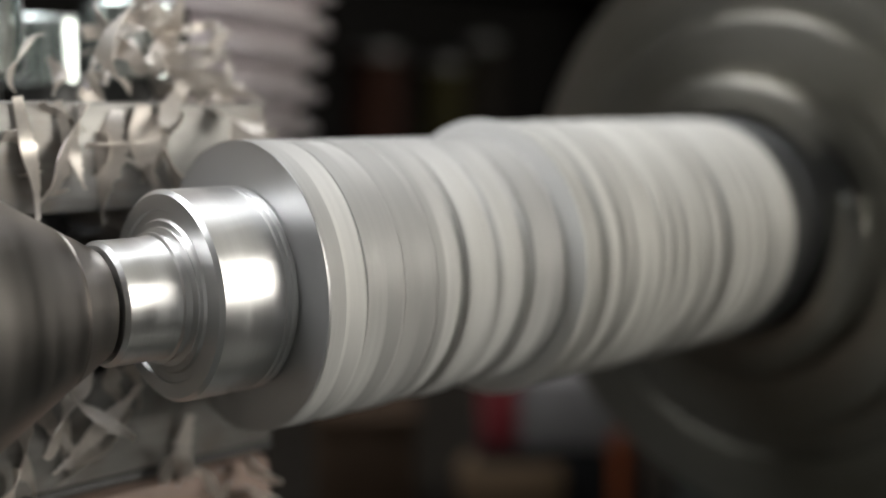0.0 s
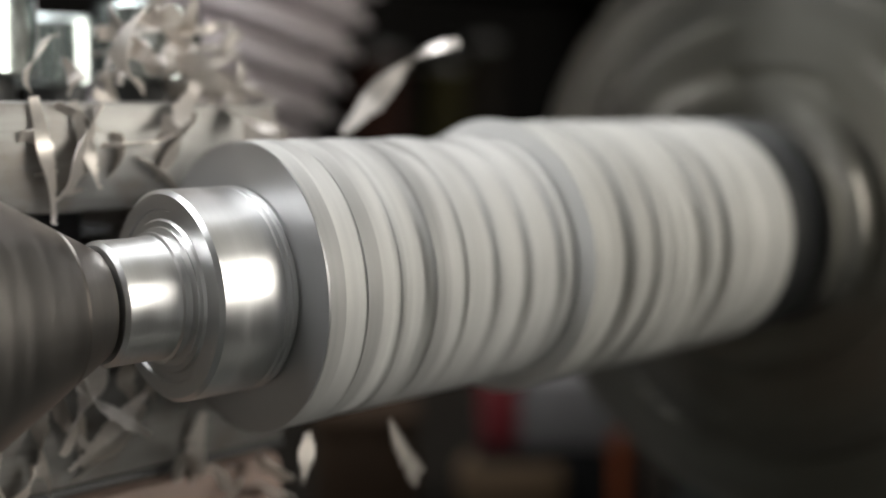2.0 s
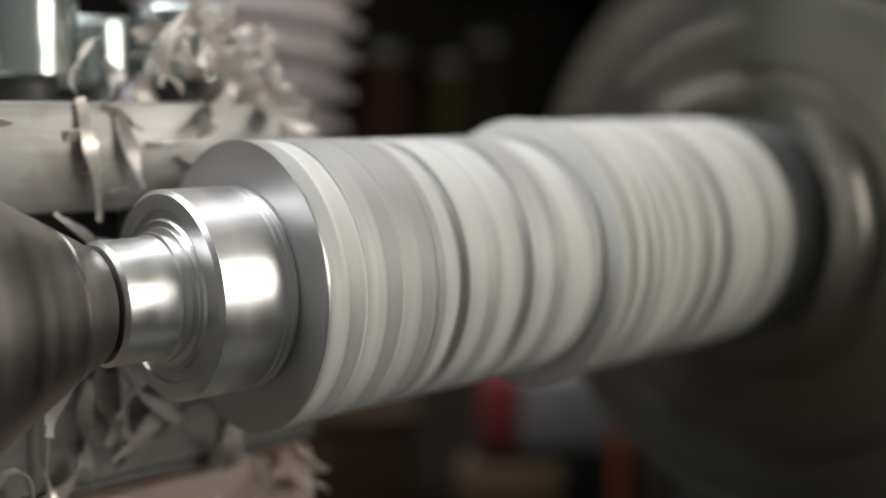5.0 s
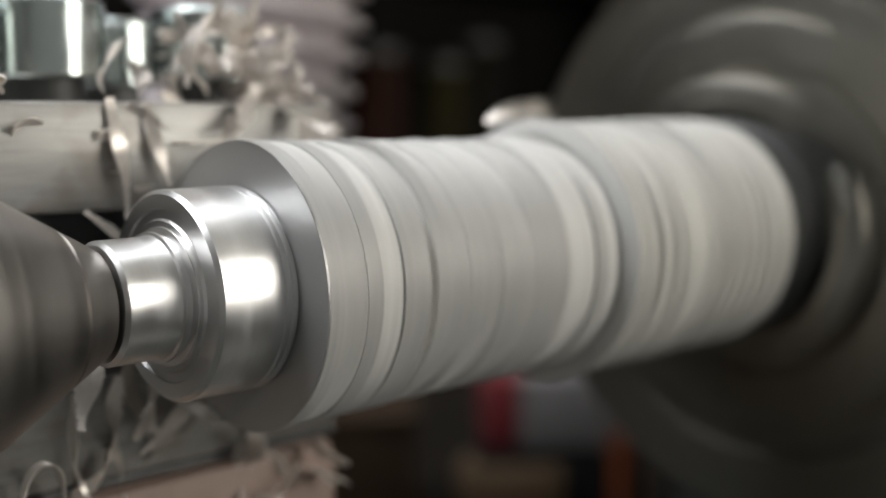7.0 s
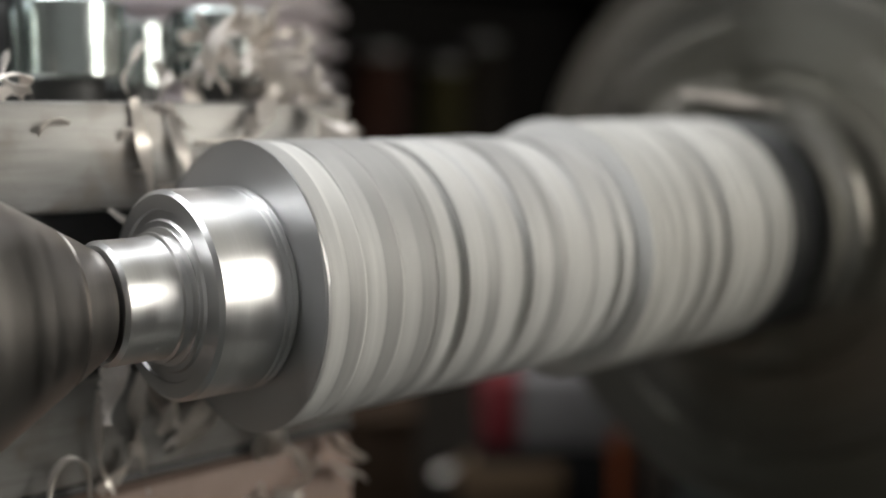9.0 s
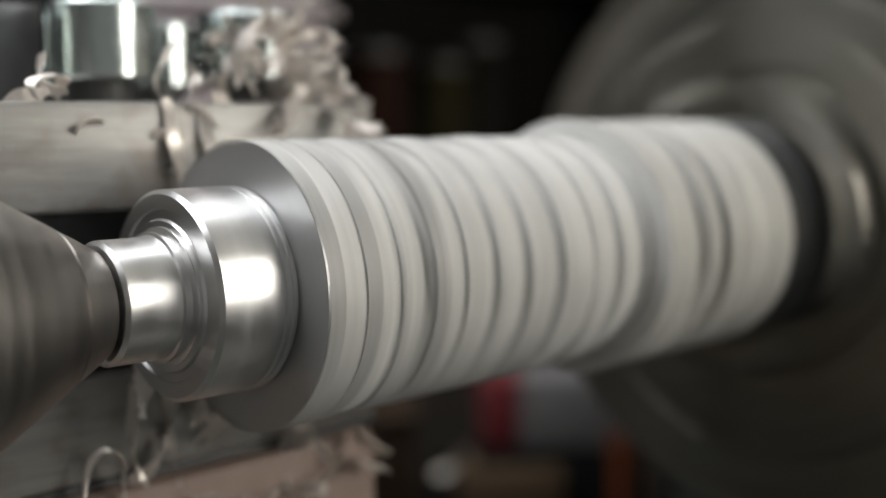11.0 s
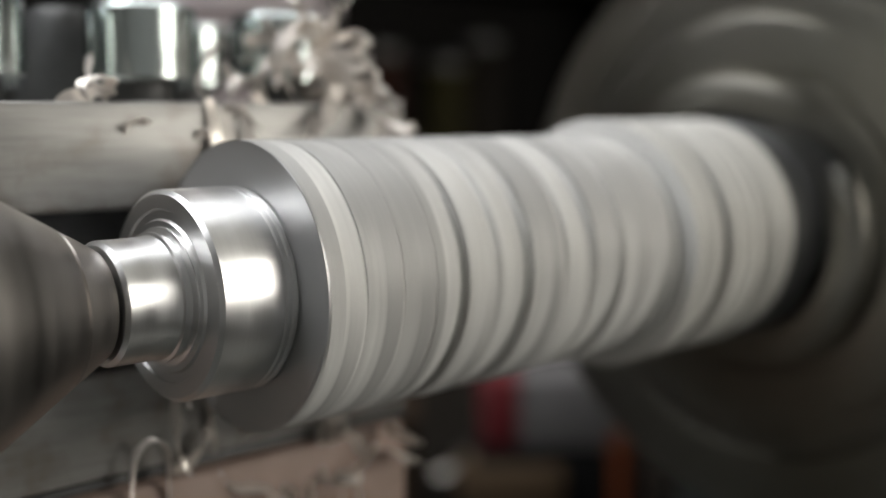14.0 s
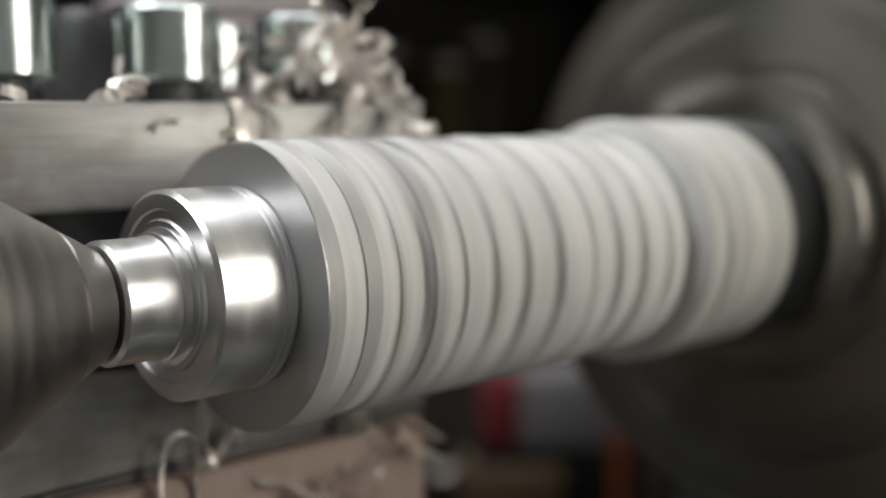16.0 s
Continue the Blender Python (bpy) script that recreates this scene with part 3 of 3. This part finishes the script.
def background():
    b = thing("workbench", "brown wooden workbench behind the lathe", "workbench")
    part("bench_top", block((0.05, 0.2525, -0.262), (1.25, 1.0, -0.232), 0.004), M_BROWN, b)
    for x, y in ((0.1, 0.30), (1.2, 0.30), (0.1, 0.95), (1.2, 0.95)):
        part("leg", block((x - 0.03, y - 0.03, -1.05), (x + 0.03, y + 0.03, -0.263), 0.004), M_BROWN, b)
    r = thing("boxed_part", "grey white carton with a red end on the bench", "carton", pose(0.441, 0.310, -0.2318, 0, 0, -44))
    part("carton_body", block((-0.022, -0.03, 0.050), (0.052, 0.03, 0.096), 0.003), M_WHITE, r)
    part("red_end", block((-0.046, -0.0302, 0.050), (-0.0222, 0.0302, 0.096), 0.003), M_RED, r)
    # Near-black block fills the dark band below the carton.
    part("carton_base", block((-0.05, -0.03, 0.0), (0.055, 0.03, 0.0498), 0.002), M_BLACK, r)
    o = thing("plastic_bottle", "dark orange plastic bottle on the bench", "bottle", pose(0.462, 0.272, -0.2318))
    part("bottle_body", moved(turned([(0, 0.0), (0, 0.016), (0.002, 0.018), (0.06, 0.018), (0.075, 0.008), (0.085, 0.008), (0.085, 0.0)], 32, False), pose(0, 0, 0, 0, -90, 0)), M_ORANGE, o)
    w = thing("wood_offcut", "pale ochre wooden offcut on the bench", "offcut", pose(0.400, 0.308, -0.2318, 0, 0, -45))
    part("offcut_block", block((-0.034, -0.006, 0.0), (0.036, 0.03, 0.040), 0.008), M_OCHRE, w)
    k = thing("cardboard_box", "dull brown cardboard box on the bench", "box", pose(0.335, 0.375, -0.2318, 0, 0, -40))
    part("box_body", block((-0.030, -0.03, 0.0), (0.032, 0.04, 0.072), 0.002), M_CARD, k)
    part("box_lid", block((-0.032, -0.032, 0.0722), (0.034, 0.042, 0.078), 0.001), M_CARD, k)
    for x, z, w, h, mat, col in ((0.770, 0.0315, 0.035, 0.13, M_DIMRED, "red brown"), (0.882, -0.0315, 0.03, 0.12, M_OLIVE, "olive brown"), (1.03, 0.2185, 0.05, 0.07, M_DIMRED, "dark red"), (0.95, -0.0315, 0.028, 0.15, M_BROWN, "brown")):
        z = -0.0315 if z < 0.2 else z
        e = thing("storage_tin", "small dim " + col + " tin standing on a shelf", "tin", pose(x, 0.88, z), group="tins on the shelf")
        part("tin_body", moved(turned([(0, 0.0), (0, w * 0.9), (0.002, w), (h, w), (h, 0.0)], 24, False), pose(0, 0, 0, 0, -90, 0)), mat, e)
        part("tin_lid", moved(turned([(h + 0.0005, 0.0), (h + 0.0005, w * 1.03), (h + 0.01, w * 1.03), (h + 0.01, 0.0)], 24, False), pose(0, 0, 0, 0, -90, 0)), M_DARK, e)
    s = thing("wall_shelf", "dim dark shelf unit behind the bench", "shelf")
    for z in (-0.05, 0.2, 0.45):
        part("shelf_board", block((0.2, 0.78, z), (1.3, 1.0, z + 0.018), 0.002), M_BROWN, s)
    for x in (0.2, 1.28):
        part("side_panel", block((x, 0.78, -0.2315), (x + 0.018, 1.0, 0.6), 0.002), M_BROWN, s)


background()


FLIGHTS = [(1.0, 0.0560, 0.0300, 0.0290, 0.024, 0.0030, 60, 60), (2.0, 0.0500, 0.0350, 0.0250, 0.034, 0.0048, 40, 110), (2.5, 0.0870, -0.0265, -0.0270, 0.034, 0.0110, 14, 18), (3.5, 0.160, 0.0938, 0.052, 0.010, 0.0050, 80, 60),
           (4.0, 0.0737, 0.0512, 0.0385, 0.016, 0.0065, 40, 60), (6.7, 0.0994, -0.0280, -0.0195, 0.026, 0.0080, 50, 60), (7.2, 0.0826, 0.0260, 0.0350, 0.022, 0.0050, 60, 100),
           (8.4, 0.0827, 0.0407, 0.050, 0.028, 0.0060, 35, 60), (8.8, 0.0921, 0.0325, 0.054, 0.022, 0.0050, 60, 120), (12.0, 0.1373, 0.0597, 0.052, 0.010, 0.0060, 80, 50),
           (13.0, 0.1230, 0.0445, 0.052, 0.032, 0.0100, 25, 40),
           (9.0, 0.1200, -0.0060, 0.0345, 0.026, 0.0026, 8, 30), (2.0, 0.0099, -0.0050, -0.0305, 0.008, 0.0030, 60, 60), (2.0, 0.0247, -0.0100, -0.0300, 0.012, 0.0030, 40, 80), (7.0, 0.0803, 0.0200, 0.0275, 0.022, 0.0032, 70, 60), (8.0, 0.0255, -0.0100, -0.0300, 0.013, 0.0022, 70, 90)]


def flying_chips():
    made = []
    for i, (t, x, y, z, length, width, curl, twist) in enumerate(FLIGHTS):
        ob = part("swarf_ribbon", ribbon(300 + i, length, width, curl, twist), M_CHIP)
        tagged(ob, "pale metal ribbon of swarf thrown off the cut", "swarf", "thrown swarf")
        made.append(ob)
    return made


THROWN = flying_chips()


def loose_ribbons():
    """Ribbons that hang on the toolpost at first and are shaken off one after another."""
    made = []
    for i, (x, z, length, width, t) in enumerate(((-0.0085, 0.0300, 0.021, 0.0055, 0.9), (-0.0035, 0.0310, 0.018, 0.0050, 1.3), (-0.0115, 0.0260, 0.016, 0.0045, 2.2), (0.0030, 0.0300, 0.015, 0.0050, 2.8),
                                                   (-0.0150, 0.0310, 0.020, 0.0050, 2.8), (0.0002, 0.0230, 0.013, 0.0040, 0.7))):
        ob = part("swarf_ribbon", ribbon(400 + i, length, width, 70, 150), M_CHIP)
        tagged(ob, "pale metal ribbon of swarf hanging on the toolpost edge", "swarf", "loose swarf")
        made.append((ob, t, pose(x, 0.0255, z, 0, 25 - 12 * i, 60 * i), pose(x, 0.0215, -0.06, 40, 30, 60 * i), pose(x, 0.010, -0.1725, 85, 0, 60 * i)))
    return made


LOOSE = loose_ribbons()


# how far round the stack stands at each half second, in degrees
PHASES = [(0.0, 30), (0.5, 110), (1.0, 270), (1.5, 30), (2.0, 222), (2.5, 325), (3.0, 105), (3.5, 270), (4.0, 60), (6.5, 60), (7.0, 135), (7.5, 322),
          (8.0, 118), (8.5, 290), (9.0, 340), (9.5, 135), (12.0, 150), (12.5, 340), (13.0, 135), (13.5, 230), (14.0, 15), (14.5, 190), (15.0, 340), (15.5, 30), (16.0, 225)]


def travel(t):
    return float(np.interp(t, [r[0] for r in TRAVEL], [r[1] for r in TRAVEL]))


def motions():
    # the stack and the chuck turn at a little under two hundred turns a minute
    half = [r[0] for r in PHASES]
    deg = [PHASES[0][1]]
    for (t0, p0), (t1, p1) in zip(PHASES, PHASES[1:]):
        mean = -1156.0 * (t1 - t0)
        deg.append(deg[-1] + mean + ((p1 - deg[-1] - mean + 180) % 360 - 180))
    spin = [(k / 30.0, float(np.interp(k / 30.0, half, deg))) for k in range(481)]
    for ob in (WORK, CHUCK, CENTRE):
        walk(ob, [(t, pose(0, 0, 0, a)) for t, a in spin])
    # each rim stays where it is until the cut reaches it
    for ob, start in RIMS:
        rows = [(k * 0.25, max(0.0, STEP + travel(k * 0.25) - start)) for k in range(65)]
        walk(ob, [(t, pose(d, 0, 0)) for t, d in rows])
    for ob in CARRIED:
        base = ob.matrix_basis.copy()
        walk(ob, [(t, Matrix.Translation((s, 0, 0)) @ base) for t, s in TRAVEL])
    # ribbons that break off behind the work, fly past and drop on the bench
    for i, (ob, (t, x, y, z, *_)) in enumerate(zip(THROWN, FLIGHTS)):
        lie = pose(0.004 + 0.0012 * i, 0.036 + 0.0006 * i, 0.0065, 80, 30 * i, 20)
        low = z < 0
        end = pose(0.14 + 0.04 * i, 0.40, -0.2265, 85, 0, 40 * i) if not low else pose(x, y - 0.01, -0.1725, 85, 0, 40 * i)
        up = pose(x + 0.01, y + 0.02, z + 0.16, 40, 60, 20 * i) if not low else pose(x, y - 0.01, z - 0.14, 40, 60, 20 * i)
        gap = pose(x - 0.01, 0.045, 0.000, 60, 40, 20 * i) if not low else pose(x, 0.034, -0.006, 60, 40, 20 * i)
        lean = {2: -100, 10: 132, 11: -86, 12: 190, 13: 215, 14: -70, 15: 185}.get(i, -50 + 23 * (i - 1))
        whirl = {0: 170, 2: 110, 5: 60, 6: 90, 7: 20, 8: 70, 10: 25, 11: 14, 12: 20, 13: 40, 14: 60, 15: 15}.get(i, 8)
        a = Matrix.Translation((x, y, z - 0.0008 if not low else z + 0.0050)) @ EYE.to_3x3().to_4x4() @ pose(0, 0, 0, 0, 0, lean + whirl * 0.5) @ pose(0, 0, 0, 90)
        b = Matrix.Translation((x, y, z + 0.0008 if not low else z - 0.0050)) @ EYE.to_3x3().to_4x4() @ pose(0, 0, 0, 0, 0, lean - whirl * 0.5) @ pose(0, 0, 0, 90)
        under = [(t - 0.10, pose(x, 0.004, -0.046, 60, 40, 20 * i))] if low else []
        rows = [(0.0, lie), (t - 0.30, Matrix.Translation((travel(t - 0.30), 0, 0)) @ lie), (t - 0.17, gap)] + under + [(t - 0.0667, a), (t + 0.0667, b), (t + 0.20, up), (t + 0.45, end), (16.0, end)]
        walk(ob, rows)
    for ob, t, hang, fall, lie in LOOSE:
        keys = [(0.0, hang), (t - 0.1, hang), (t, hang), (t + 0.1, fall), (t + 0.2, lie)]
        keys += [(k, lie) for k, s in TRAVEL if k > t + 0.3]
        walk(ob, [(k, Matrix.Translation((travel(k), 0, 0)) @ m) for k, m in keys])
    # the hose leans over for a while and swings back
    lean = [(0.0, 9, 0.0), (0.3, 9, 0.0), (0.6, 22, 0.005), (1.5, 22, 0.007), (2.0, 21, 0.008), (2.5, 18, 0.009), (3.0, 13, 0.010), (3.5, 9, 0.011), (4.0, 8, 0.011),
            (6.4, 9, 0.013), (7.5, 5, 0.012), (8.5, 3, 0.008), (9.5, 3, 0.006), (12.0, 2, 0.006), (16.0, 2, 0.005)]
    walk(HOSE, [(t, pose(0.1095 + d * 0.7, 0.1865 - d * 0.7, 0.045, 0, 0, -43.6) @ pose(0, 0, 0, 0, a, 0) @ pose(0, 0, -0.05)) for t, a, d in lean])


motions()
